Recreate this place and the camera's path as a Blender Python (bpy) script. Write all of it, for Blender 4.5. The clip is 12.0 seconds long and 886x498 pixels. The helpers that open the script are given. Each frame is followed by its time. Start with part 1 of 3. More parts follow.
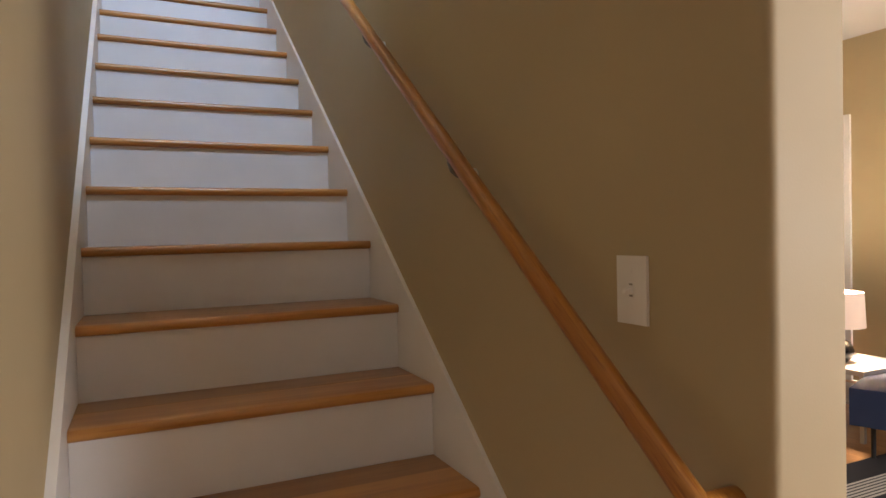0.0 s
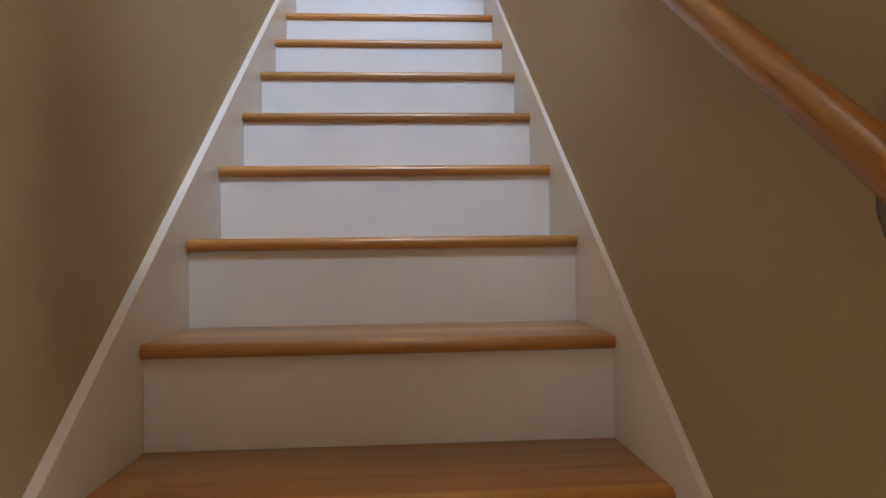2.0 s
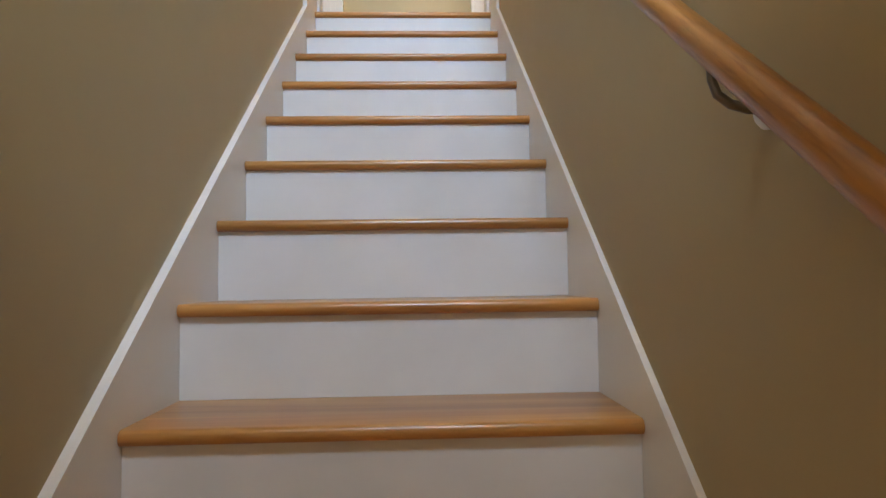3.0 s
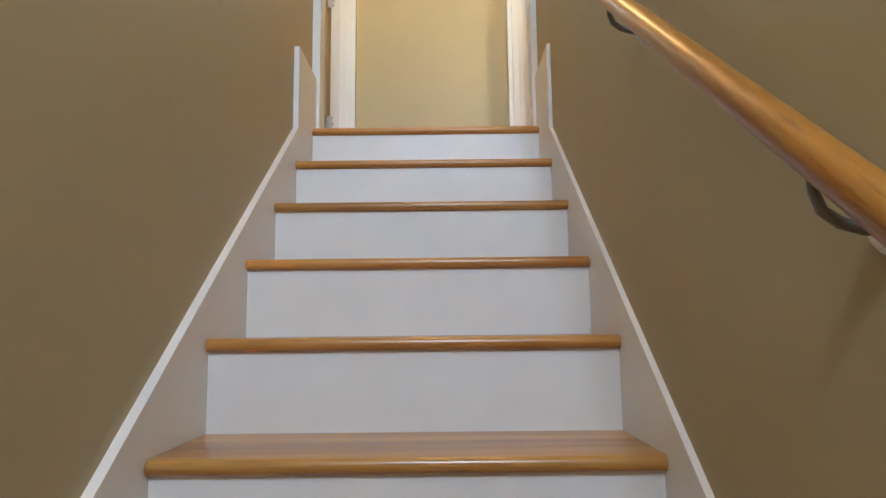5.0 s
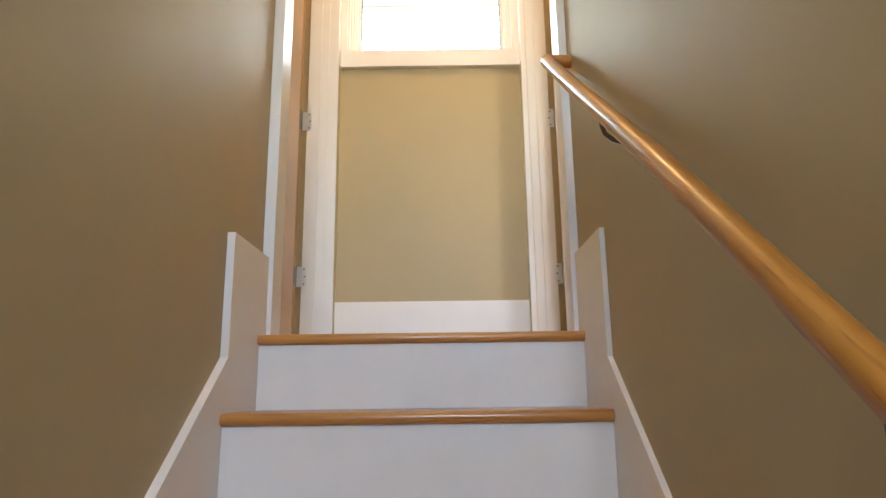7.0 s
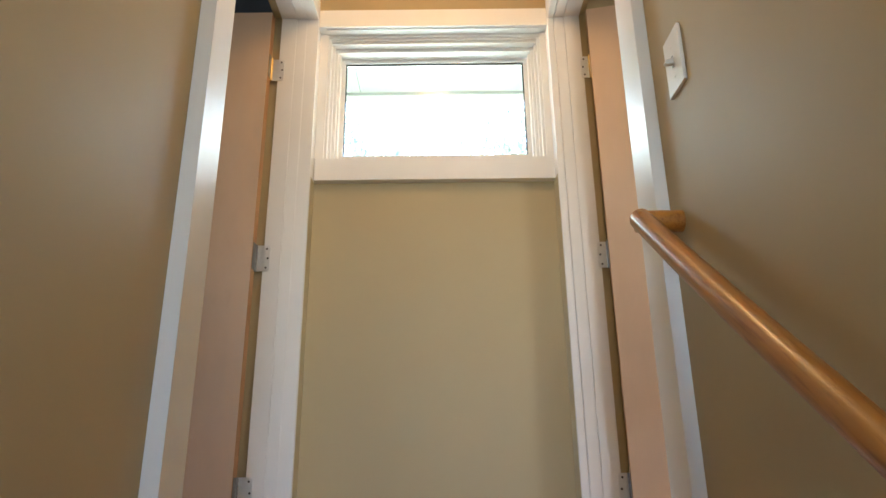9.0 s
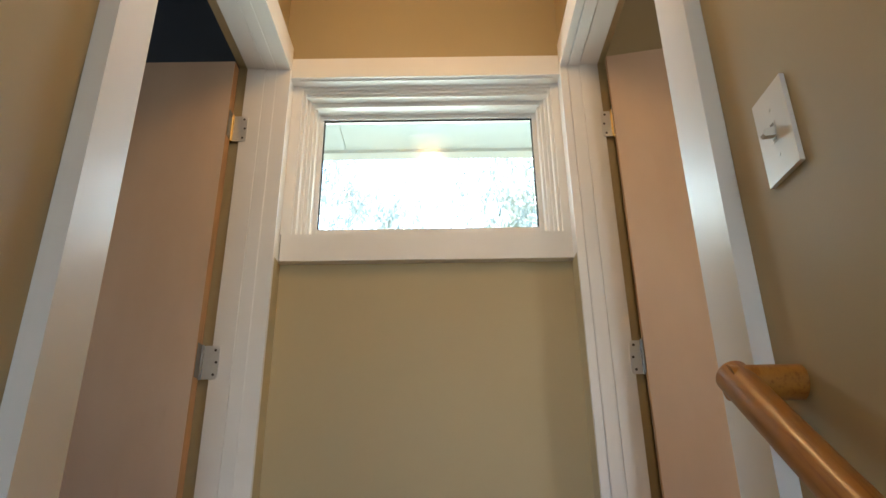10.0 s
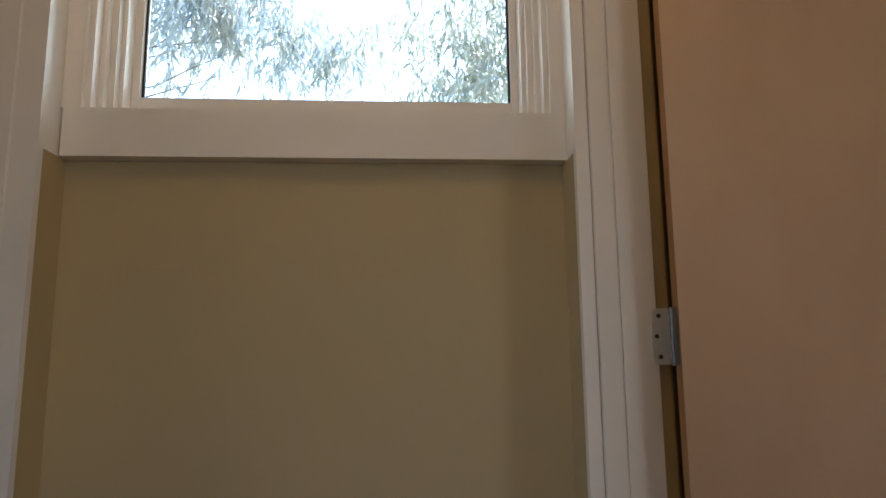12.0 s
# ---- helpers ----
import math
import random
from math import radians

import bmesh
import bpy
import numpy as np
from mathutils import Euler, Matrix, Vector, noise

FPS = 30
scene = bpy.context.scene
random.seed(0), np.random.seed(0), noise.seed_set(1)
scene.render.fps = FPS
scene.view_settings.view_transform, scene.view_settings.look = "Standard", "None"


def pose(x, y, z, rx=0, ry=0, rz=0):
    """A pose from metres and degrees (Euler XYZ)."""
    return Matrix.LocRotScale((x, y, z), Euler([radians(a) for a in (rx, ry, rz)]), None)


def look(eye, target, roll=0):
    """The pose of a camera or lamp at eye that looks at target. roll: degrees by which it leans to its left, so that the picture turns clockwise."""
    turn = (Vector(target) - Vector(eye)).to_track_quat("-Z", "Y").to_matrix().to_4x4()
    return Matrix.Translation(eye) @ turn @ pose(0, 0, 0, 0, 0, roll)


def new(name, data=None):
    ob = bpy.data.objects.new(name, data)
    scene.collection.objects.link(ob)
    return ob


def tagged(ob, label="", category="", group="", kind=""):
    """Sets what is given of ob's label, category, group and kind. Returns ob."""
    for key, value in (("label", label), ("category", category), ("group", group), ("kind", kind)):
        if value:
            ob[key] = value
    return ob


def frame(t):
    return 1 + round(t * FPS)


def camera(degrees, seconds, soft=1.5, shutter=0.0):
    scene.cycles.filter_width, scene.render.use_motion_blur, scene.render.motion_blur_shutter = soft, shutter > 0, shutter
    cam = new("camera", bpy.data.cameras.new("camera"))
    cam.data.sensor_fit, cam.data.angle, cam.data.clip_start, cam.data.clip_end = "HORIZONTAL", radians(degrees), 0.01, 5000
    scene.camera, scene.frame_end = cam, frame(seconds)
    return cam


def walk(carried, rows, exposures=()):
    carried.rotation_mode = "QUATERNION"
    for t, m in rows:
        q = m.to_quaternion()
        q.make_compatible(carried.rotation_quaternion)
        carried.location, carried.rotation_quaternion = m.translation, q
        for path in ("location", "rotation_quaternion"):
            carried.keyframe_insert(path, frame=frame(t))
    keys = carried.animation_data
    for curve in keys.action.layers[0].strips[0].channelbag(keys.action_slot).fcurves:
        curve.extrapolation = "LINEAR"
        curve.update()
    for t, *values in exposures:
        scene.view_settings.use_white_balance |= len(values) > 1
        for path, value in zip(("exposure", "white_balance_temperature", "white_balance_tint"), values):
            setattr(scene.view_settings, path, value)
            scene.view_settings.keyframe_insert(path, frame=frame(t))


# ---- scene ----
cam = camera(69.42, 12.0)
PATH = [
    (0, pose(-0.285, -4.516, 1.230, 88.79, 1.28, -25.22)),
    (0.5, pose(-0.150, -4.291, 1.240, 88.90, 1.02, -17.40)),
    (1, pose(-0.035, -4.049, 1.254, 88.97, 0.96, -10.72)),
    (1.5, pose(0.027, -3.826, 1.288, 89.08, 0.76, -5.57)),
    (2, pose(0.038, -3.570, 1.376, 90.56, 0.79, -3.65)),
    (2.5, pose(0.038, -3.378, 1.508, 91.73, 0.77, -2.66)),
    (3, pose(0.059, -3.201, 1.664, 92.90, 0.82, -2.22)),
    (3.2, pose(0.065, -3.133, 1.715, 93.24, 0.78, -1.96)),
    (4.8, pose(0.073, -2.515, 2.172, 96.84, 0.67, 0.14)),
    (5, pose(0.070, -2.441, 2.247, 97.19, 0.59, 0.22)),
    (5.5, pose(0.091, -2.239, 2.386, 98.53, 0.63, 0.31)),
    (6, pose(0.101, -2.068, 2.562, 98.78, 0.73, 0.06)),
    (6.5, pose(0.080, -1.925, 2.736, 99.60, 0.70, 0.12)),
    (7, pose(0.067, -1.758, 2.881, 102.68, 0.71, 0.30)),
    (7.2, pose(0.065, -1.674, 2.953, 102.87, 0.67, 0.32)),
    (8.8, pose(0.033, -1.106, 3.428, 107.11, 0.58, 0.06)),
    (9, pose(0.032, -1.036, 3.471, 108.17, 0.65, 0.09)),
    (9.5, pose(0.029, -0.880, 3.619, 110.46, 0.64, 0.20)),
    (10, pose(0.063, -0.691, 3.742, 112.12, 0.65, 0.41)),
    (10.5, pose(0.073, -0.506, 3.852, 112.38, 0.60, 0.48)),
    (11, pose(0.040, -0.335, 3.941, 111.09, 0.79, 0.07)),
    (11.5, pose(0.077, -0.161, 3.966, 104.73, 0.66, -0.70)),
    (12, pose(0.146, -0.026, 4.093, 98.71, 0.63, -3.86)),
]
walk(cam, PATH, [(0, 5.15, 5950, 10), (0.5, 5.37, 6050, 10), (1.5, 5.4, 6100, 10), (3, 5.33, 6350, 7), (5.5, 5.17, 6850, 6), (6.1, 5.16, 7150, 10), (7, 4.98, 6700, 10), (9, 4.45, 6200, 10),
                 (9.5, 4.27, 6200, 10), (10.5, 3.53, 6450, 11), (11.3, 3.04, 6300, 11), (12, 3.0, 6350, 15)])

# ---- sizes ----
RISE, RUN, STEPS = 0.2029, 0.26184, 15
TOP = RISE * STEPS              # level of the upper floor
SLOPE = RISE / RUN
FACE = 0.462                    # stairwell walls, half the clear width
SKIRT = 0.449                   # inner faces of the skirt boards
WALL_END = -3.943               # where the stairwell walls end in the lower room
MID = 0.008                     # the landing's middle
CEIL_LOW, CEIL_UP = 2.72, TOP + 2.44
JAMB_A, JAMB_B = 0.187, 0.978   # door openings along the landing
DOOR_TOP = TOP + 2.004

# ---- light ----
world = bpy.data.worlds.new("world")
scene.world = world
world.use_nodes = True
wn = world.node_tree.nodes
sky = wn.new("ShaderNodeTexSky")
sky.sky_type, sky.sun_disc = "NISHITA", False
sky.sun_elevation, sky.sun_rotation = radians(48), radians(60)
wn["Background"].inputs["Strength"].default_value = 0.15
world.node_tree.links.new(sky.outputs[0], wn["Background"].inputs["Color"])
sun = new("sun", bpy.data.lights.new("sun", "SUN"))
sun.data.energy, sun.data.angle, sun.data.color = 4.5, radians(0.6), (1, 0.95, 0.86)
sun.matrix_world = look((3.5, 2.0, 9.0), (0, 0, 0))


def area_lamp(name, eye, target, sx, sy, watts, color):
    ob = new(name, bpy.data.lights.new(name, "AREA"))
    ob.data.shape, ob.data.size, ob.data.size_y = "RECTANGLE", sx, sy
    ob.data.energy, ob.data.color = watts, color
    ob.matrix_world = look(eye, target)
    return ob


BACK = -4.0                     # upper wall with the stair window
BACK_WIN = (-0.22, 0.44, TOP + 0.80, TOP + 1.75)
area_lamp("stair_window_sky", (0.11, BACK + 0.17, TOP + 1.40), (0.05, -2.55, TOP + 0.13), 0.64, 0.46, 1.3, (0.70, 0.81, 1.0))
area_lamp("window_sky", (MID - 0.05, 1.34, TOP + 1.70), (MID + 0.20, 0.0, TOP + 2.65), 0.60, 0.36, 0.46, (0.84, 1.0, 0.93))
area_lamp("left_room_sky", (-3.45, 0.2, TOP + 1.45), (-1, 0.3, TOP + 1.3), 0.6, 0.9, 0.85, (0.80, 0.88, 1.0))
area_lamp("right_room_sky", (3.45, -1.5, TOP + 1.45), (1, 0.6, TOP + 1.3), 0.6, 0.9, 1.15, (1.0, 0.94, 0.86))
# two unseen fill lamps, added along the living room's south wall
area_lamp("south_fill_east", (3.0, -7.44, 1.5), (0.8, -4, 1.2), 1.7, 1.25, 7.4, (1.0, 0.90, 0.84))
area_lamp("south_fill_west", (-1.55, -7.44, 1.5), (0.2, -4, 1.1), 1.2, 1.25, 0.3, (1.0, 0.90, 0.84))
landing_lamp = new("landing_light", bpy.data.lights.new("landing_light", "POINT"))
landing_lamp.data.energy, landing_lamp.data.color, landing_lamp.data.shadow_soft_size = 0.58, (1.0, 0.60, 0.25), 0.09
landing_lamp.location = (0.0, 0.22, CEIL_UP - 0.17)


# ---- materials ----
def principled(name, rough=0.5, metal=0.0, spec=0.5):
    m = bpy.data.materials.new(name)
    m.use_nodes = True
    b = m.node_tree.nodes["Principled BSDF"]
    b.inputs["Roughness"].default_value = rough
    b.inputs["Metallic"].default_value = metal
    b.inputs["Specular IOR Level"].default_value = spec
    return m, m.node_tree.nodes, m.node_tree.links, b


def mix_two(nodes, links, fac, a, b):
    n = nodes.new("ShaderNodeMix")
    n.data_type = "RGBA"
    n.inputs[6].default_value, n.inputs[7].default_value = (*a, 1), (*b, 1)
    links.new(fac, n.inputs[0])
    return n.outputs[2]


def noise_at(nodes, links, scale, detail=3.0, stretch=(1, 1, 1)):
    tc = nodes.new("ShaderNodeTexCoord")
    mp = nodes.new("ShaderNodeMapping")
    mp.inputs["Scale"].default_value = stretch
    n = nodes.new("ShaderNodeTexNoise")
    n.inputs["Scale"].default_value, n.inputs["Detail"].default_value = scale, detail
    links.new(tc.outputs["Object"], mp.inputs["Vector"])
    links.new(mp.outputs["Vector"], n.inputs["Vector"])
    return n.outputs["Fac"]


def bump_into(nodes, links, bsdf, height, strength, distance):
    b = nodes.new("ShaderNodeBump")
    b.inputs["Strength"].default_value, b.inputs["Distance"].default_value = strength, distance
    links.new(height, b.inputs["Height"])
    links.new(b.outputs["Normal"], bsdf.inputs["Normal"])


def ramp(nodes, links, fac, lo, hi):
    r = nodes.new("ShaderNodeMapRange")
    r.inputs["From Min"].default_value, r.inputs["From Max"].default_value = lo, hi
    links.new(fac, r.inputs["Value"])
    return r.outputs["Result"]


def painted(name, a, b, rough, grain=260, strength=0.12, patch=1.3, spec=0.5, wave=0.0):
    """Rolled paint: broad, faint tone changes, scuffs in the gloss and the nap of the roller."""
    m, n, l, p = principled(name, rough, 0, spec)
    big = noise_at(n, l, patch, 4)
    l.new(mix_two(n, l, ramp(n, l, big, 0.3, 0.7), a, b), p.inputs["Base Color"])
    fine = noise_at(n, l, grain, 2)
    if wave:
        add = n.new("ShaderNodeMath")
        add.operation = "MULTIPLY_ADD"
        l.new(noise_at(n, l, 4.5, 2), add.inputs[0])
        add.inputs[1].default_value = wave
        l.new(fine, add.inputs[2])
        fine = add.outputs[0]
    bump_into(n, l, p, fine, strength, 0.002)
    r = n.new("ShaderNodeMapRange")
    r.inputs["To Min"].default_value, r.inputs["To Max"].default_value = rough - 0.06, rough + 0.08
    l.new(noise_at(n, l, 7, 3), r.inputs["Value"])
    l.new(r.outputs["Result"], p.inputs["Roughness"])
    return m


def timber(name, dark, light, along, rough=0.3, ring=16.0, coat=0.3, vary=0.25, tilt=0.0, fleck=(0.72, 0.62, 0.52)):
    """Varnished wood whose grain runs along one axis ('x', 'y' or 'z'), with a tone of its own on each piece."""
    m, n, l, p = principled(name, rough)
    s = {"x": (0.06, 1, 1), "y": (1, 0.06, 1), "z": (1, 1, 0.06)}[along]
    info = n.new("ShaderNodeObjectInfo")
    tc = n.new("ShaderNodeTexCoord")
    mp = n.new("ShaderNodeMapping")
    mp.inputs["Scale"].default_value = s
    shift = n.new("ShaderNodeVectorMath")
    shift.operation = "SCALE"
    shift.inputs[0].default_value = (7.0, 5.0, 3.0)
    l.new(info.outputs["Random"], shift.inputs["Scale"])
    turn = n.new("ShaderNodeMapping")
    turn.inputs["Rotation"].default_value = (-tilt, 0, 0)
    l.new(tc.outputs["Object"], turn.inputs["Vector"])
    l.new(turn.outputs["Vector"], mp.inputs["Vector"])
    l.new(shift.outputs[0], mp.inputs["Location"])
    g1 = n.new("ShaderNodeTexNoise")
    g1.inputs["Scale"].default_value, g1.inputs["Detail"].default_value, g1.inputs["Distortion"].default_value = ring, 5, 1.2
    g2 = n.new("ShaderNodeTexNoise")
    g2.inputs["Scale"].default_value, g2.inputs["Detail"].default_value = ring * 14, 3
    for g in (g1, g2):
        l.new(mp.outputs["Vector"], g.inputs["Vector"])
    a = mix_two(n, l, ramp(n, l, g1.outputs["Fac"], 0.33, 0.68), dark, light)
    streak = n.new("ShaderNodeMix")
    streak.data_type, streak.blend_type = "RGBA", "MULTIPLY"
    l.new(ramp(n, l, g2.outputs["Fac"], 0.52, 0.75), streak.inputs[0])
    l.new(a, streak.inputs[6])
    streak.inputs[7].default_value = (*fleck, 1)
    hsv = n.new("ShaderNodeHueSaturation")
    v = n.new("ShaderNodeMapRange")
    v.inputs["To Min"].default_value, v.inputs["To Max"].default_value = 1 - vary, 1 + vary
    l.new(info.outputs["Random"], v.inputs["Value"])
    l.new(v.outputs["Result"], hsv.inputs["Value"])
    l.new(streak.outputs[2], hsv.inputs["Color"])
    l.new(hsv.outputs["Color"], p.inputs["Base Color"])
    p.inputs["Coat Weight"].default_value, p.inputs["Coat Roughness"].default_value = coat, 0.18
    bump_into(n, l, p, g2.outputs["Fac"], 0.08, 0.002)
    return m


def veneer(name, dark, light, scar):
    """Satin maple: cloudy figure, faint upright grain and a few brown mineral flecks."""
    m, n, l, p = principled(name, 0.33)
    cloud = noise_at(n, l, 3.2, 6, (1, 1, 0.45))
    base_tone = mix_two(n, l, ramp(n, l, cloud, 0.34, 0.68), dark, light)
    fleck = n.new("ShaderNodeMix")
    fleck.data_type = "RGBA"
    strength = n.new("ShaderNodeMath")
    strength.operation = "MULTIPLY"
    l.new(ramp(n, l, noise_at(n, l, 8.0, 5, (1, 1, 0.4)), 0.66, 0.80), strength.inputs[0])
    strength.inputs[1].default_value = 0.55
    l.new(strength.outputs[0], fleck.inputs[0])
    l.new(base_tone, fleck.inputs[6])
    fleck.inputs[7].default_value = (*scar, 1)
    l.new(fleck.outputs[2], p.inputs["Base Color"])
    p.inputs["Coat Weight"].default_value, p.inputs["Coat Roughness"].default_value = 0.25, 0.22
    bump_into(n, l, p, noise_at(n, l, 130, 3, (1, 1, 0.05)), 0.05, 0.001)
    return m


def plain(name, color, rough=0.5, metal=0.0, spec=0.5, grain=90, vary=0.12):
    m, n, l, p = principled(name, rough, metal, spec)
    dark = tuple(c * (1 - vary) for c in color)
    l.new(mix_two(n, l, noise_at(n, l, grain, 3), dark, color), p.inputs["Base Color"])
    return m


def glowing(name, color, strength):
    m, n, l, p = principled(name, 0.8)
    p.inputs["Base Color"].default_value = (*color, 1)
    p.inputs["Emission Color"].default_value = (*color, 1)
    p.inputs["Emission Strength"].default_value = strength
    return m


WALL = painted("tan_wall_paint", (0.435, 0.350, 0.197), (0.47, 0.378, 0.215), 0.56, strength=0.06, wave=14.0)
WHITE = painted("white_trim_paint", (0.77, 0.75, 0.71), (0.82, 0.80, 0.77), 0.37, grain=420, strength=0.012, patch=4)
RISER = painted("white_riser_paint", (0.74, 0.73, 0.70), (0.80, 0.79, 0.77), 0.38, grain=160, strength=0.08, patch=5)
CEILING = painted("white_ceiling_paint", (0.78, 0.77, 0.74), (0.82, 0.81, 0.79), 0.7)
SLATE = painted("slate_wall_paint", (0.085, 0.10, 0.125), (0.10, 0.115, 0.14), 0.6)
OAK = timber("varnished_oak", (0.33, 0.132, 0.026), (0.54, 0.268, 0.068), "x", 0.30, 9, 0.32, 0.26, fleck=(0.80, 0.72, 0.64))
RAIL = timber("varnished_rail_wood", (0.28, 0.102, 0.014), (0.45, 0.196, 0.032), "y", 0.34, 17, 0.25, 0.05, math.atan(0.7804), fleck=(0.62, 0.50, 0.40))
FLOOR = timber("oak_floor", (0.34, 0.15, 0.05), (0.48, 0.24, 0.09), "y", 0.3, 9, 0.35, 0.2)
MAPLE = veneer("maple_veneer", (0.62, 0.435, 0.295), (0.74, 0.555, 0.405), (0.50, 0.31, 0.18))
EDGE = timber("raw_door_edge", (0.40, 0.20, 0.08), (0.52, 0.29, 0.13), "z", 0.5, 9, 0.0, 0.05)
NICKEL = plain("brushed_nickel", (0.80, 0.79, 0.77), 0.38, 0.55)
STEEL = plain("dull_steel", (0.22, 0.21, 0.20), 0.45, 0.9)
SCREW = plain("dark_screw_metal", (0.12, 0.11, 0.10), 0.4, 1.0)
# hinge metal with the ceiling lamp's warm reflection put into its colour
LAMP_TINTED = plain("lamp_tinted_nickel", (0.55, 0.40, 0.17), 0.35, 1.0)
PLASTIC = plain("ivory_plastic", (0.80, 0.77, 0.71), 0.32, vary=0.03)
SLOT = plain("dark_slot", (0.30, 0.27, 0.23), 0.6)
GASKET = plain("black_rubber", (0.012, 0.012, 0.012), 0.6)
SOFFIT = painted("pale_soffit_paint", (0.35, 0.425, 0.485), (0.38, 0.455, 0.515), 0.55)
FASCIA = painted("grey_fascia_paint", (0.37, 0.415, 0.46), (0.41, 0.455, 0.50), 0.5)
BLUE = plain("blue_wool", (0.035, 0.055, 0.13), 0.9, grain=400, vary=0.4)
BLACK = plain("black_metal", (0.02, 0.02, 0.02), 0.4)
TABLE = plain("white_lacquer", (0.56, 0.55, 0.54), 0.3, vary=0.04)
CERAMIC = plain("black_ceramic", (0.015, 0.015, 0.016), 0.15)
RUG_DARK = plain("charcoal_wool", (0.03, 0.03, 0.035), 0.95, grain=500, vary=0.4)
RUG_LIGHT = plain("cream_wool", (0.60, 0.57, 0.52), 0.95, grain=500, vary=0.3)
BARK = plain("grey_bark", (0.24, 0.20, 0.16), 0.85, grain=20, vary=0.4)
SHADE = glowing("lit_linen_shade", (0.92, 0.68, 0.50), 0.007)
BULB = glowing("lamp_bulb", (1.0, 0.80, 0.55), 1.5)
GROUND = plain("grass_ground", (0.065, 0.075, 0.05), 0.9, grain=3, vary=0.4)


def leafy(name, a, b):
    m, n, l, p = principled(name, 0.5)
    geo = n.new("ShaderNodeNewGeometry")
    l.new(mix_two(n, l, geo.outputs["Random Per Island"], a, b), p.inputs["Base Color"])
    p.inputs["Transmission Weight"].default_value = 0.0
    t = n.new("ShaderNodeBsdfTranslucent")
    t.inputs["Color"].default_value = (0.40, 0.46, 0.38, 1)
    s = n.new("ShaderNodeMixShader")
    s.inputs[0].default_value = 0.28
    out = n["Material Output"]
    l.new(p.outputs[0], s.inputs[1])
    l.new(t.outputs[0], s.inputs[2])
    l.new(s.outputs[0], out.inputs["Surface"])
    return m


LEAF_GREY = leafy("grey_green_leaf", (0.22, 0.28, 0.315), (0.32, 0.37, 0.40))
LEAF_GREEN = leafy("olive_leaf", (0.18, 0.215, 0.21), (0.30, 0.32, 0.25))


def glass_material():
    m = bpy.data.materials.new("window_glass")
    m.use_nodes = True
    n, l = m.node_tree.nodes, m.node_tree.links
    tr, gl, mx, fr = (n.new("ShaderNodeBsdfTransparent"), n.new("ShaderNodeBsdfGlossy"), n.new("ShaderNodeMixShader"), n.new("ShaderNodeFresnel"))
    tr.inputs["Color"].default_value = (0.95, 0.97, 0.965, 1)
    gl.inputs["Roughness"].default_value = 0.02
    fr.inputs["IOR"].default_value = 1.45
    l.new(fr.outputs[0], mx.inputs[0])
    l.new(tr.outputs[0], mx.inputs[1])
    l.new(gl.outputs[0], mx.inputs[2])
    l.new(mx.outputs[0], n["Material Output"].inputs["Surface"])
    return m


GLASS = glass_material()


# ---- mesh helpers ----
def box(bm, x0, x1, y0, y1, z0, z1):
    v = [bm.verts.new((x, y, z)) for x in (x0, x1) for y in (y0, y1) for z in (z0, z1)]
    for f in ((0, 1, 3, 2), (4, 6, 7, 5), (0, 4, 5, 1), (2, 3, 7, 6), (0, 2, 6, 4), (1, 5, 7, 3)):
        bm.faces.new([v[i] for i in f])
    return bm


def boxes(*rows):
    bm = bmesh.new()
    for r in rows:
        box(bm, *r)
    return bm


def bevel(bm, width, segments=2, angle=30):
    edges = [e for e in bm.edges if len(e.link_faces) == 2 and e.calc_face_angle() > radians(angle)]
    bmesh.ops.bevel(bm, geom=edges, offset=width, segments=segments, profile=0.6, affect="EDGES", clamp_overlap=True)
    return bm


def soft_box(x0, x1, y0, y1, z0, z1, width=0.002, segments=2):
    return bevel(box(bmesh.new(), x0, x1, y0, y1, z0, z1), width, segments)


def prism(points, x0, x1):
    """A solid with an outline in y and z, between two x."""
    bm = bmesh.new()
    a = [bm.verts.new((x0, y, z)) for y, z in points]
    b = [bm.verts.new((x1, y, z)) for y, z in points]
    bm.faces.new(a)
    bm.faces.new(b[::-1])
    for i in range(len(points)):
        j = (i + 1) % len(points)
        bm.faces.new((a[i], b[i], b[j], a[j]))
    return bm


def sweep(path, radius, sides=14, caps=True):
    """A round bar along a path; radius may be a number or a list."""
    bm = bmesh.new()
    pts = [Vector(p) for p in path]
    rings = []
    for i, p in enumerate(pts):
        d = (pts[min(i + 1, len(pts) - 1)] - pts[max(i - 1, 0)]).normalized()
        up = Vector((0, 0, 1)) if abs(d.z) < 0.95 else Vector((1, 0, 0))
        u = d.cross(up).normalized()
        w = u.cross(d).normalized()
        r = radius[i] if isinstance(radius, (list, tuple)) else radius
        rings.append([bm.verts.new(p + r * (math.cos(a) * u + math.sin(a) * w)) for a in (2 * math.pi * k / sides for k in range(sides))])
    for a, b in zip(rings, rings[1:]):
        for k in range(sides):
            bm.faces.new((a[k], a[(k + 1) % sides], b[(k + 1) % sides], b[k]))
    if caps:
        bm.faces.new(rings[0][::-1])
        bm.faces.new(rings[-1])
    return bm


def lathe(profile, sides=32, at=(0, 0, 0)):
    bm = bmesh.new()
    rings = [[bm.verts.new((at[0] + r * math.cos(2 * math.pi * k / sides), at[1] + r * math.sin(2 * math.pi * k / sides), at[2] + z)) for k in range(sides)] for r, z in profile]
    for a, b in zip(rings, rings[1:]):
        for k in range(sides):
            bm.faces.new((a[k], a[(k + 1) % sides], b[(k + 1) % sides], b[k]))
    return bm


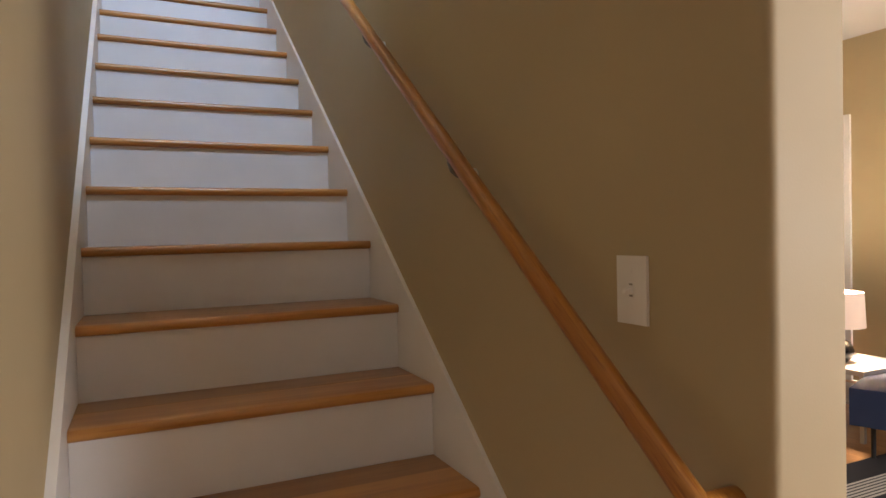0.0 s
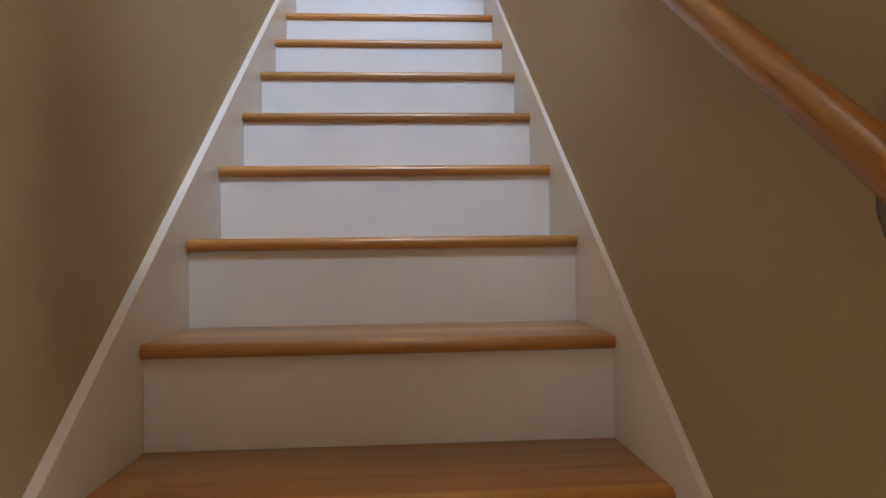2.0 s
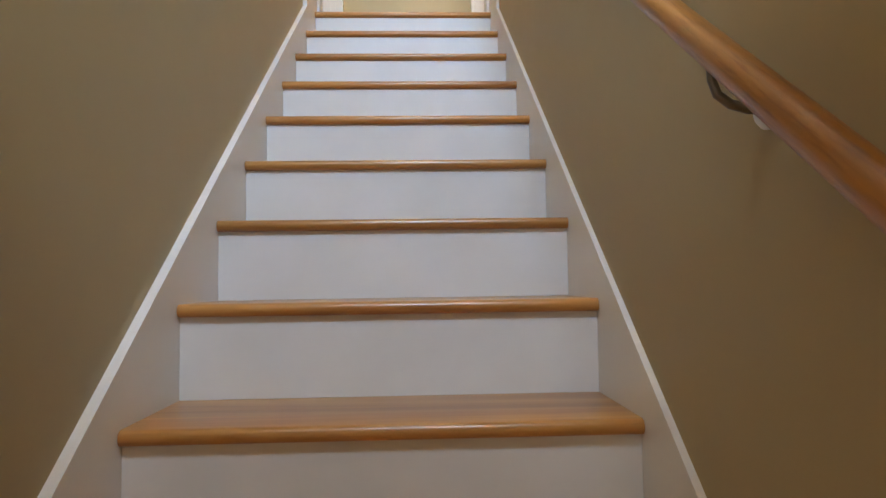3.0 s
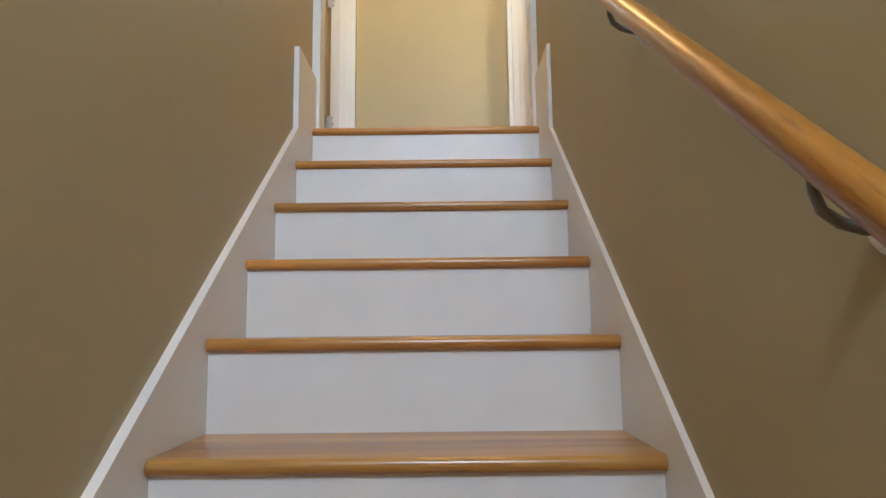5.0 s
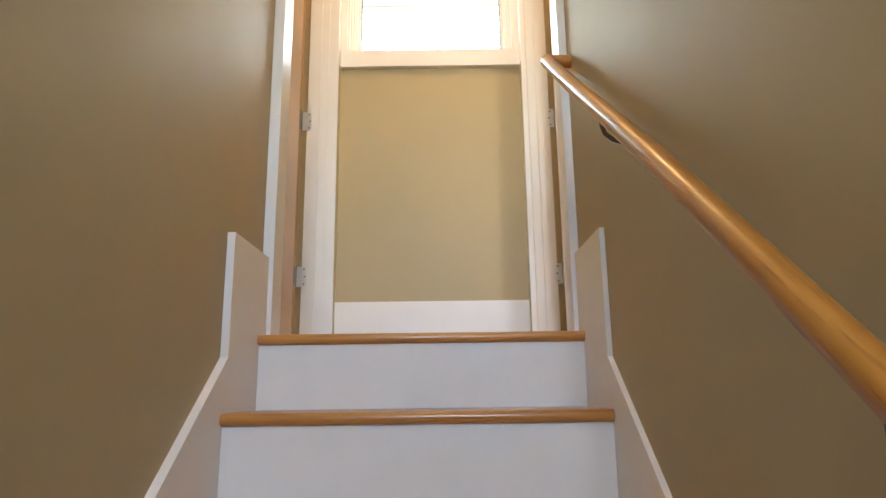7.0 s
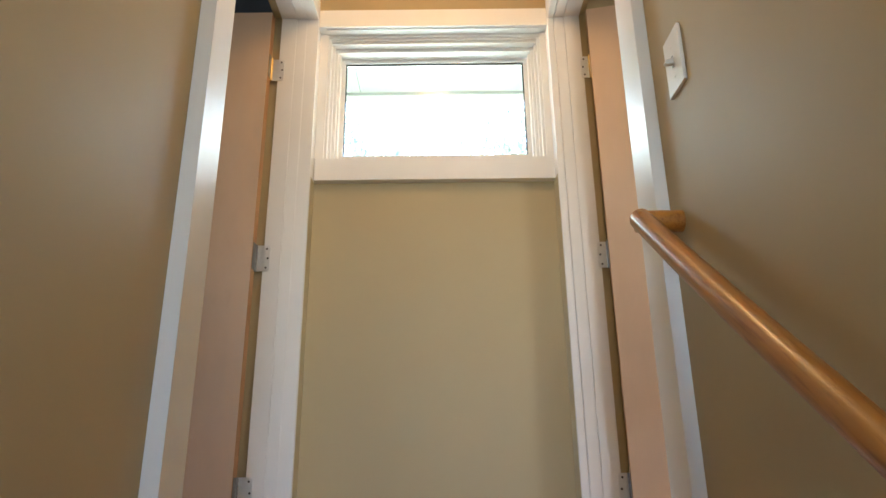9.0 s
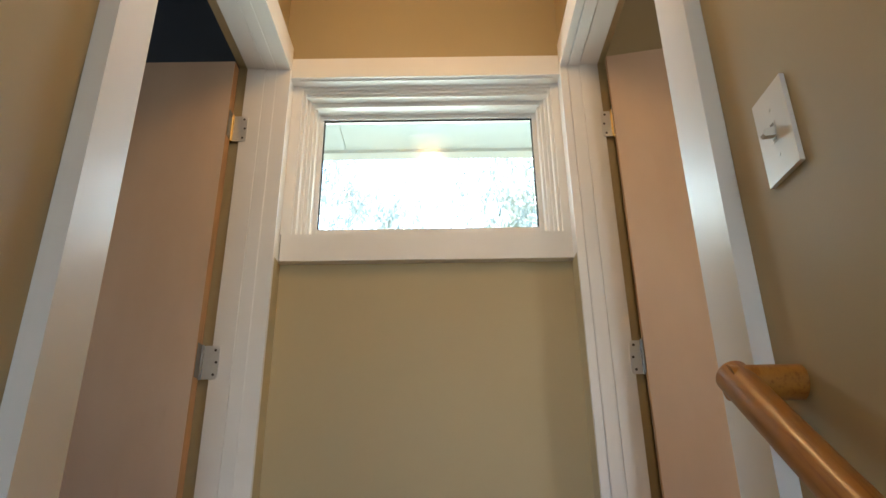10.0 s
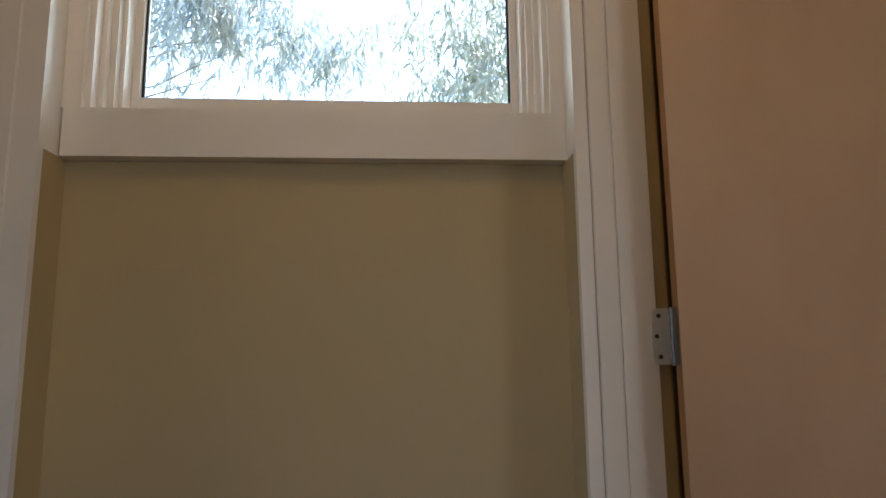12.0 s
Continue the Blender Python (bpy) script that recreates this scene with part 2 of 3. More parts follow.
def mesh_of(name, bm, material, smooth=False):
    bmesh.ops.recalc_face_normals(bm, faces=bm.faces)
    me = bpy.data.meshes.new(name)
    bm.to_mesh(me)
    bm.free()
    me.materials.append(material)
    if smooth:
        me.shade_smooth()
        me.set_sharp_from_angle(angle=radians(38))
    return me


def thing(name, bm, material, label, category, group="", kind="", smooth=False):
    return tagged(new(name, mesh_of(name, bm, material, smooth)), label, category, group, kind)


def base(name, at, label, category, group="", kind=""):
    ob = new(name)
    ob.empty_display_size = 0.05
    ob.matrix_world = Matrix.Translation(at)
    return tagged(ob, label, category, group, kind)


def part(name, bm, material, parent, label="", smooth=False):
    ob = new(name, mesh_of(name, bm, material, smooth))
    ob.parent = parent
    bpy.context.view_layer.update()
    ob.matrix_parent_inverse = parent.matrix_world.inverted()
    return tagged(ob, label)


def structure(name, bm, material, label, category, smooth=False):
    return thing(name, bm, material, label, category, kind="structure", smooth=smooth)


def rounded_end(bm, s):
    """Rounds the plaster corner where a stairwell wall ends in the lower room."""
    edges = [e for e in bm.edges if all(abs(v.co.x - (FACE if s > 0 else -0.469)) < 1e-4 and abs(v.co.y - WALL_END) < 1e-4 for v in e.verts)]
    bmesh.ops.bevel(bm, geom=edges, offset=0.014, segments=5, profile=0.5, affect="EDGES")
    return bm


# ---- large structure ----
UP = 2.74
structure("wall_east", rounded_end(boxes(
    (FACE, FACE + 0.146, WALL_END, 1.30, 0, UP),
    (FACE, FACE + 0.12, BACK, JAMB_A - 0.012, UP, CEIL_UP),
    (FACE, FACE + 0.12, JAMB_A - 0.012, JAMB_B + 0.012, UP, TOP - 0.02),
    (FACE, FACE + 0.12, JAMB_A - 0.012, JAMB_B + 0.012, DOOR_TOP + 0.0162, CEIL_UP),
    (FACE, FACE + 0.12, JAMB_B + 0.012, 1.075, UP, CEIL_UP)), 1), WALL, "tan painted stairwell wall with a light nap", "wall", smooth=True)
structure("wall_west", rounded_end(boxes(
    (-0.469 - 0.146, -0.469, WALL_END, 1.30, 0, UP),
    (-0.469 - 0.12, -0.469, BACK, JAMB_A - 0.012, UP, CEIL_UP),
    (-0.469 - 0.12, -0.469, JAMB_A - 0.012, JAMB_B + 0.012, UP, TOP - 0.02),
    (-0.469 - 0.12, -0.469, JAMB_A - 0.012, JAMB_B + 0.012, DOOR_TOP + 0.0162, CEIL_UP),
    (-0.469 - 0.12, -0.469, JAMB_B + 0.012, 1.075, UP, CEIL_UP)), -1), WALL, "tan painted stairwell wall with a light nap", "wall", smooth=True)
WX0, WX1, WZ0, WZ1 = MID + 0.004 - 0.405, MID + 0.004 + 0.405, TOP + 1.42, TOP + 1.985
structure("wall_north", boxes(
    (-3.6, 3.6, 1.075, 1.25, UP, WZ0), (-3.6, WX0, 1.075, 1.25, WZ0, WZ1), (WX1, 3.6, 1.075, 1.25, WZ0, WZ1),
    (-3.6, 3.6, 1.075, 1.25, WZ1, CEIL_UP)), WALL, "tan painted end wall below and above the landing window", "wall")
structure("wall_return", boxes((-0.4685, MID - 0.4315, 1.0, 1.0748, TOP + 0.002, TOP + 1.3715), (MID + 0.4315, FACE, 1.0, 1.0748, TOP + 0.002, TOP + 1.3715)),
          WALL, "narrow tan wall returns beside the recess", "wall")
bx0, bx1, bz0, bz1 = BACK_WIN
structure("wall_south_upper", boxes((-0.47, FACE, BACK - 0.14, BACK, UP, bz0), (-0.47, FACE, BACK - 0.14, BACK, bz1, CEIL_UP), (-0.47, bx0, BACK - 0.14, BACK, bz0, bz1),
          (bx1, FACE, BACK - 0.14, BACK, bz0, bz1)), WALL, "tan painted wall with a window over the stair's foot", "wall")
structure("floor_stair_head", boxes((-0.47, FACE, BACK, -3.10, UP, TOP)), WALL, "tan painted floor edge above the stair's foot", "wall")
structure("ceiling_upper", boxes((-3.7, 3.7, BACK - 0.2, 1.25, CEIL_UP, CEIL_UP + 0.3)), CEILING, "white painted upper ceiling", "ceiling")
structure("ceiling_lower", boxes((-3.0, -0.616, -7.6, 1.3, CEIL_LOW, UP - 0.002), (FACE + 0.147, 5.0, -7.6, 1.3, CEIL_LOW, UP - 0.002),
          (-0.616, FACE + 0.147, -7.6, -3.10, CEIL_LOW, UP - 0.002)), CEILING, "white painted living room ceiling", "ceiling")
# lower room
structure("wall_far_east", boxes((4.84, 5.0, -7.6, 1.3, 0, CEIL_LOW)), WALL, "tan living room wall behind the lamp", "wall")
# the openings and their panels are made up to back the fill lamps
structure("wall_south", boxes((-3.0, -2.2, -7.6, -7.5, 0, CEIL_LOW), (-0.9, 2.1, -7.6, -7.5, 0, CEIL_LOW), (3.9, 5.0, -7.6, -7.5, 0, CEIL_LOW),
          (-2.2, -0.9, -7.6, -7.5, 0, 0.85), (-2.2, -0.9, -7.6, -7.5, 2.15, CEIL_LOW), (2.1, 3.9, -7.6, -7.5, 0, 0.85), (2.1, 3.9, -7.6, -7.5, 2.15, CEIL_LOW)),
          WALL, "tan living room wall with two added openings", "wall")
structure("fill_backing_west", boxes((-2.2, -0.9, -7.53, -7.505, 0.85, 2.15)), CEILING, "white panel added behind a fill lamp, unseen", "blind")
structure("fill_backing_east", boxes((2.1, 3.9, -7.53, -7.505, 0.85, 2.15)), CEILING, "wide white panel added behind a fill lamp, unseen", "blind")
structure("wall_far_west", boxes((-3.1, -2.95, -7.6, 1.3, 0, CEIL_LOW)), WALL, "tan living room wall", "wall")
structure("wall_lower_north", boxes((-3.1, 5.0, 1.3, 1.4, 0, CEIL_LOW)), WALL, "tan living room wall", "wall")
# side rooms upstairs
structure("wall_left_room", boxes((-3.6, -3.48, -3.42, 1.06, UP, TOP + 1.0), (-3.6, -3.48, -3.42, 1.06, TOP + 1.9, CEIL_UP), (-3.6, -3.48, -3.42, -0.1, TOP + 1.0, TOP + 1.9),
          (-3.6, -3.48, 0.5, 1.06, TOP + 1.0, TOP + 1.9), (-3.6, -0.5905, -3.42, -3.3, UP, CEIL_UP)), SLATE, "slate blue bedroom wall with a window", "wall")
structure("wall_left_room_north", boxes((-3.48, -0.5905, 1.04, 1.0745, TOP, CEIL_UP - 0.002)), SLATE, "slate blue bedroom wall behind the open door", "wall")
structure("ceiling_left_room", boxes((-3.48, -0.5905, -3.3, 1.04, CEIL_UP - 0.02, CEIL_UP - 0.002)), SLATE, "slate blue bedroom ceiling", "ceiling")
structure("wall_right_room", boxes((3.48, 3.6, -3.42, 1.06, UP, TOP + 1.0), (3.48, 3.6, -3.42, 1.06, TOP + 1.9, CEIL_UP), (3.48, 3.6, -3.42, -1.8, TOP + 1.0, TOP + 1.9),
          (3.48, 3.6, -1.2, 1.06, TOP + 1.0, TOP + 1.9), (FACE + 0.121, 3.6, -3.42, -3.3, UP, CEIL_UP)), WALL, "tan bedroom wall with a window", "wall")


def plank_floor(name, x0, x1, y0, y1, z, label):
    """The sub-floor; its boards are laid at the end of the file."""
    return structure(name, boxes((x0, x1, y0, y1, z - 0.06, z - 0.0125)), FLOOR, label, "floor")


lower_floor = plank_floor("floor", -3.0, 4.84, -7.5, 1.3, 0.0, "varnished oak strip floor of the living room")
landing = plank_floor("floor_landing", -FACE + 0.001, FACE - 0.001, RUN + 0.02, 1.0745, TOP, "varnished oak strip floor of the landing")
structure("floor_left_room", boxes((-3.48, -0.5902, -3.3, 1.057, TOP - 0.2, TOP - 0.004)), FLOOR, "varnished oak bedroom floor", "floor")
structure("floor_right_room", boxes((FACE + 0.1205, 3.48, -3.3, 1.057, TOP - 0.2, TOP - 0.004)), FLOOR, "varnished oak bedroom floor", "floor")

# ---- staircase ----
stairs = base("staircase", (0, -RUN * 14, 0), "straight enclosed staircase with oak treads and white risers", "staircase")


def nosing_board(y_front, depth, z):
    """The front board of a tread, its front edge rounded to a half circle."""
    t, r = 0.028, 0.013
    pts = [(y_front + r - r * math.sin(a), z - t / 2 + (t / 2) * math.cos(a)) for a in (math.pi * k / 8 for k in range(9))]
    pts += [(y_front + depth, z - t), (y_front + depth, z)]
    return prism(pts, -SKIRT + 0.0008, SKIRT - 0.0008)


rng = random.Random(4)
for k in range(STEPS - 1, -1, -1):
    y, z = -RUN * k, TOP - RISE * k
    part("riser", soft_box(-SKIRT + 0.001, SKIRT - 0.001, y + 0.017, y + 0.035, z - RISE + 0.0005, z - 0.0285, 0.001, 1), RISER, stairs)
    cuts = [0.0, 0.088 + rng.uniform(-0.02, 0.02), 0.175 + rng.uniform(-0.02, 0.02), RUN + 0.0165]
    tread = part("tread", nosing_board(y, cuts[1], z), OAK, stairs, smooth=True)
    for a, b in zip(cuts[1:], cuts[2:]):
        part("board", soft_box(-SKIRT + 0.0008, SKIRT - 0.0008, y + a + 0.0003, y + b, z - 0.027, z + rng.uniform(-0.0004, 0.0003), 0.0006, 1), OAK, tread)


def skirt_board(name, side, lift):
    line = lambda y: TOP + lift + SLOPE * y
    y0, yk, y1 = WALL_END + 0.02, -0.226, 0.080
    pts = [(y0, 0.0), (y0, line(y0)), (yk, line(yk)), (yk, TOP + 0.232), (y1, TOP + 0.232), (y1, TOP - 0.20), (-0.5, TOP - 0.85), (-3.2, 0.0)]
    x0, x1 = sorted((side * SKIRT, FACE - 0.0005 if side > 0 else -0.4685))
    return structure(name, bevel(prism(pts, x0, x1), 0.0015, 2), WHITE, "white painted stair skirt board with a raised top end", "skirt board", smooth=True)


skirt_board("trim_skirt_east", 1, 0.092)
skirt_board("trim_skirt_west", -1, 0.101)


# ---- doors on the landing ----
def door_set(side, swing):
    """Jamb, casing and the open leaf of one landing door; side 1 is east."""
    s = side
    off = MID

    def sx(a, b):
        return tuple(sorted((s * a, s * b)))
    word = "east" if s > 0 else "west"
    frame_ob = base("door_frame_" + word, (s * FACE, 0.5, TOP), "white painted door frame with stepped casing", "door frame", kind="structure")
    cx = 0.430 + s * 0.009
    back = 0.4685 if s < 0 else FACE - 0.0005
    # jambs: outer leaf, inner step
    for y0, y1, far in ((JAMB_A - 0.012, JAMB_A, 0), (JAMB_B, JAMB_B + 0.012, 1)):
        x = sx(0.5005, 0.557)
        f0, f1, g0, g1 = (y0, y0 + 0.005, y0 + 0.0052, y1) if far else (y1 - 0.005, y1, y0, y1 - 0.0052)
        e0, e1 = (f0 + 0.003, f1) if far else (f0, f1)
        part("jamb_back", box(bmesh.new(), *sx(FACE + 0.0008, 0.5568), g0, g1, TOP, DOOR_TOP + 0.012), WHITE, frame_ob)
        part("jamb", soft_box(*x, f0, f1, TOP, DOOR_TOP + 0.012, 0.001, 1), WHITE, frame_ob)
        x = sx(0.4645, 0.4998)
        part("jamb_extension", soft_box(*x, e0, e1, TOP, DOOR_TOP + 0.012, 0.0014, 2), WHITE, frame_ob)
    part("head_jamb", soft_box(*sx(0.5005, 0.557), JAMB_A + 0.001, JAMB_B - 0.001, DOOR_TOP, DOOR_TOP + 0.012, 0.001, 1), WHITE, frame_ob)
    part("head_extension", soft_box(*sx(0.4645, 0.4980), JAMB_A + 0.001, JAMB_B - 0.001, DOOR_TOP - 0.003, DOOR_TOP + 0.012, 0.001, 1), WHITE, frame_ob)
    part("head_back", box(bmesh.new(), *sx(FACE + 0.0008, 0.5568), JAMB_A + 0.001, JAMB_B - 0.001, DOOR_TOP + 0.0122, DOOR_TOP + 0.016), WHITE, frame_ob)
    # casing: flat board with a raised back band
    x = sx(cx, back)
    part("casing", soft_box(*sx(0.436, back), 0.082, JAMB_A - 0.002, TOP + 0.0005, DOOR_TOP + 0.094, 0.002, 2), WHITE, frame_ob, smooth=True)
    part("casing", soft_box(*x, JAMB_B + 0.0065, 0.9995, TOP + 0.0005, DOOR_TOP - 0.0005, 0.002, 2), WHITE, frame_ob, smooth=True)
    part("head_casing", soft_box(*x, JAMB_A - 0.0015, 0.9975, DOOR_TOP, DOOR_TOP + 0.094, 0.002, 2), WHITE, frame_ob, smooth=True)
    # leaf
    hx, hy = s * 0.583, JAMB_B - 0.006
    leaf = base("door_" + word, (hx, hy, TOP + 0.008), "flush maple veneer door standing open into the side room", "door", kind="structure")
    body = part("leaf", soft_box(*sorted((hx, hx + s * 0.815)), hy - 0.0385, hy, TOP + 0.008, TOP + 2.0, 0.0012, 1), MAPLE, leaf, "pale maple veneer face")
    part("edge_strip", box(bmesh.new(), *sorted((hx - s * 0.0012, hx - s * 0.0002)), hy - 0.037, hy - 0.001, TOP + 0.009, TOP + 1.999), EDGE, leaf, "orange-brown wooden door edge")
    for zz in (1.826, 1.107, 0.382):
        zt = TOP + zz
        lx = sx(0.541 + s * off * 0.8, 0.578 + s * 0.001)
        plate = part("hinge", rounded_plate(lx, JAMB_B - 0.0022, JAMB_B - 0.0004, zt - 0.089, zt, s), NICKEL, frame_ob, "nickel butt hinge", smooth=True)
        kx = s * 0.5812
        # upper knuckles carry the warm lamp's reflection as their colour
        part("knuckle", sweep([(kx, JAMB_B - 0.0075, zt - 0.091 + 0.0915 * i / 10) for i in range(11)], [0.0066 if i % 2 else 0.0056 for i in range(11)], 12), LAMP_TINTED if zz > 1.5 else STEEL, plate, smooth=True)
        for dx, dz in ((0.55, -0.012), (0.62, -0.0445), (0.55, -0.077)):
            xx = s * (0.541 + (0.012 if dx < 0.6 else 0.0075) + s * off * 0.8)
            part("screw", sweep([(xx, JAMB_B - 0.0021, zt + dz), (xx, JAMB_B - 0.0030, zt + dz)], 0.0036, 10), SCREW, plate)
        part("hinge_leaf", box(bmesh.new(), *sorted((hx - s * 0.0030, hx - s * 0.0014)), hy - 0.034, hy - 0.002, zt - 0.089, zt), STEEL, leaf, "steel hinge leaf on the door edge")
    # swing the leaf about its hinge
    leaf.matrix_world = Matrix.Translation((hx, hy, TOP + 0.008)) @ Matrix.Rotation(radians(swing), 4, "Z")
    return frame_ob


def rounded_plate(lx, y0, y1, z0, z1, s):
    """A hinge leaf with its two free corners rounded."""
    x_free, x_pin = (lx[0], lx[1]) if s > 0 else (lx[1], lx[0])
    r, pts = 0.010, []
    sgn = 1 if s > 0 else -1
    for c, a0 in (((x_free + sgn * r, z1 - r), 90), ((x_free + sgn * r, z0 + r), 180)):
        for k in range(6):
            a = radians(a0 + 90 * k / 5)
            pts.append((c[0] + sgn * r * math.cos(a), c[1] + r * math.sin(a)))
    pts += [(x_pin, z0), (x_pin, z1)]
    bm = bmesh.new()
    a = [bm.verts.new((x, y0, z)) for x, z in pts]
    b = [bm.verts.new((x, y1, z)) for x, z in pts]
    bm.faces.new(a)
    bm.faces.new(b[::-1])
    for i in range(len(pts)):
        j = (i + 1) % len(pts)
        bm.faces.new((a[i], b[i], b[j], a[j]))
    return bm


door_set(1, -12)
door_set(-1, 0)

# ---- end of the landing: window, rail, baseboard ----
window = base("window_1", (MID + 0.004, 1.05, TOP + 1.5), "fixed landing window in a deep stepped white frame", "window", kind="structure")
WM = MID + 0.004
STEP_X = (0.424, 0.4035, 0.394, 0.385, 0.374, 0.366, 0.352)
STEP_Y = (1.0005, 1.0452, 1.057, 1.082, 1.098, 1.115, 1.150, 1.18)
for i, hx in enumerate(STEP_X):
    y0, y1 = STEP_Y[i], STEP_Y[i + 1]
    for w in (-1, 1):
        a, b = sorted((MID + w * 0.4315 if i == 0 else WM + w * hx, w * (FACE - 0.001) if i == 0 else WM + w * (0.4385 if i == 1 else 0.4048)))
        part("stile", soft_box(a, b, y0, 1.0742 if i == 0 else y1 - 0.0004, TOP + (1.372 if i == 0 else 1.456), TOP + 1.984, 0.0008, 1), WHITE, window, smooth=True)
HEADS = ((1.013, 1.980), (1.046, 1.972), (1.0565, 1.963), (1.067, 1.954), (1.1005, 1.940), (1.1505, 1.926))
for i, (hy, hz) in enumerate(HEADS):
    half = 0.407 if hy < 1.07 else 0.4044
    end_y = HEADS[i + 1][0] if i + 1 < len(HEADS) else 1.181
    part("head", soft_box(WM - half, WM + half, hy, end_y - 0.0004, TOP + hz, TOP + 1.9838, 0.0008, 1), WHITE, window, smooth=True)
part("head_board", soft_box(-0.4678, FACE - 0.001, 0.9995, 1.0745, TOP + 1.9845, TOP + 2.059, 0.001, 2), WHITE, window, "broad white head board", smooth=True)
part("rail", soft_box(WM - 0.432, WM + 0.432, 1.045, 1.0745, TOP + 1.372, TOP + 1.457, 0.002, 2), WHITE, window, "broad white apron rail", smooth=True)
part("sill", soft_box(WM - 0.4045, WM + 0.4045, 1.0755, 1.2, TOP + 1.425, TOP + 1.4555, 0.001, 1), WHITE, window)
part("sash_rail", soft_box(WM - 0.3515, WM + 0.3515, 1.150, 1.18, TOP + 1.456, TOP + 1.5175, 0.001, 1), WHITE, window)
for a in ((WM - 0.352, WM - 0.3475, TOP + 1.518, TOP + 1.926), (WM + 0.3475, WM + 0.352, TOP + 1.518, TOP + 1.926), (WM - 0.347, WM + 0.347, TOP + 1.9215, TOP + 1.926)):
    part("gasket", box(bmesh.new(), a[0] + 0.0002, a[1] - 0.0002, 1.160, 1.166, a[2], a[3] - 0.0002), GASKET, window)
pane = part("pane", box(bmesh.new(), WM - 0.3515, WM + 0.3515, 1.1665, 1.1705, TOP + 1.518, TOP + 1.9255), GLASS, window)
pane.visible_shadow = False
structure("baseboard_north", soft_box(MID - 0.4315, MID + 0.4315, 1.058, 1.0745, TOP + 0.0005, TOP + 0.235, 0.002, 2), WHITE, "tall white baseboard under the landing window", "baseboard", smooth=True)


# ---- handrail ----
rail = base("handrail", (0.395, -1.9, 1.5), "round varnished wooden handrail on wall brackets", "handrail")
RX, RR = 0.3925, 0.0200
ease = lambda u: max(0.0, min(1.0, u)) ** 2 * (3 - 2 * max(0.0, min(1.0, u)))
rz = lambda y: TOP + 0.833 + 0.7804 * y - 0.034 * ease((y + 1.0) / 1.05)   # bent lower near the top to fit the camera's view
RY0, RY1 = -3.892, 0.047
part("rail", sweep([(RX, RY0 + (RY1 - RY0) * i / 24, rz(RY0 + (RY1 - RY0) * i / 24)) for i in range(25)], RR, 24), RAIL, rail, smooth=True)
for yy in (RY0 + 0.012, RY1 - 0.012):
    part("return", sweep([(RX - 0.012, yy, rz(yy)), (RX, yy, rz(yy)), (FACE - 0.0005, yy, rz(yy))], RR, 24), RAIL, rail, smooth=True)
for yy in (-3.12, -2.50, -1.89, -1.27, -0.53):
    zc = rz(yy)
    drop = zc - RR - 0.051
    arm = [(RX, yy, zc - RR - 0.001), (RX + 0.001, yy, zc - RR - 0.018), (RX + 0.007, yy, zc - RR - 0.035), (RX + 0.022, yy, drop + 0.005), (RX + 0.042, yy, drop), (FACE - 0.004, yy, drop)]
    br = part("bracket", sweep(arm, [0.0048, 0.0050, 0.0054, 0.0058, 0.0064, 0.0074], 12), STEEL, rail, "dull steel handrail bracket", smooth=True)
    part("rose", sweep([(FACE - 0.0005, yy, drop), (FACE - 0.006, yy, drop), (FACE - 0.012, yy, drop), (FACE - 0.016, yy, drop)], [0.024, 0.024, 0.019, 0.011], 20), NICKEL, br, smooth=True)
    part("saddle", sweep([(RX, yy - 0.026, rz(yy - 0.026) - RR - 0.0005), (RX, yy + 0.026, rz(yy + 0.026) - RR - 0.0005)], 0.006, 10), NICKEL, br, smooth=True)


# ---- switches ----
def light_switch(y, z):
    sw = base("light_switch", (FACE, y, z), "ivory toggle light switch on the tan wall", "light switch", group="toggle switches")
    bm = soft_box(FACE - 0.0062, FACE - 0.0004, y - 0.0355, y + 0.0355, z - 0.0575, z + 0.0575, 0.0035, 3)
    part("plate", bm, PLASTIC, sw, smooth=True)
    part("slot", soft_box(FACE - 0.0070, FACE - 0.0063, y - 0.0055, y + 0.0055, z - 0.0125, z + 0.0125, 0.0002, 1), PLASTIC, sw)
    for dz in (-0.0095, 0.0095):
        part("gap", box(bmesh.new(), FACE - 0.0074, FACE - 0.0071, y - 0.0040, y + 0.0040, z + dz - 0.0016, z + dz + 0.0016), SLOT, sw)
    part("toggle", prism_y([(FACE - 0.0071, z - 0.006), (FACE - 0.0071, z + 0.006), (FACE - 0.0205, z + 0.0010), (FACE - 0.0225, z - 0.0045), (FACE - 0.0200, z - 0.0075)], y - 0.0042, y + 0.0042), PLASTIC, sw)
    for dz in (-0.030, 0.030):
        part("screw", sweep([(FACE - 0.0063, y, z + dz), (FACE - 0.0070, y, z + dz)], 0.0026, 10), PLASTIC, sw)
    return sw


def prism_y(points, y0, y1):
    bm = bmesh.new()
    a = [bm.verts.new((x, y0, z)) for x, z in points]
    b = [bm.verts.new((x, y1, z)) for x, z in points]
    bm.faces.new(a)
    bm.faces.new(b[::-1])
    for i in range(len(points)):
        j = (i + 1) % len(points)
        bm.faces.new((a[i], b[i], b[j], a[j]))
    return bm


light_switch(-3.680, TOP - 1.912)
light_switch(-0.038, TOP + 1.108)


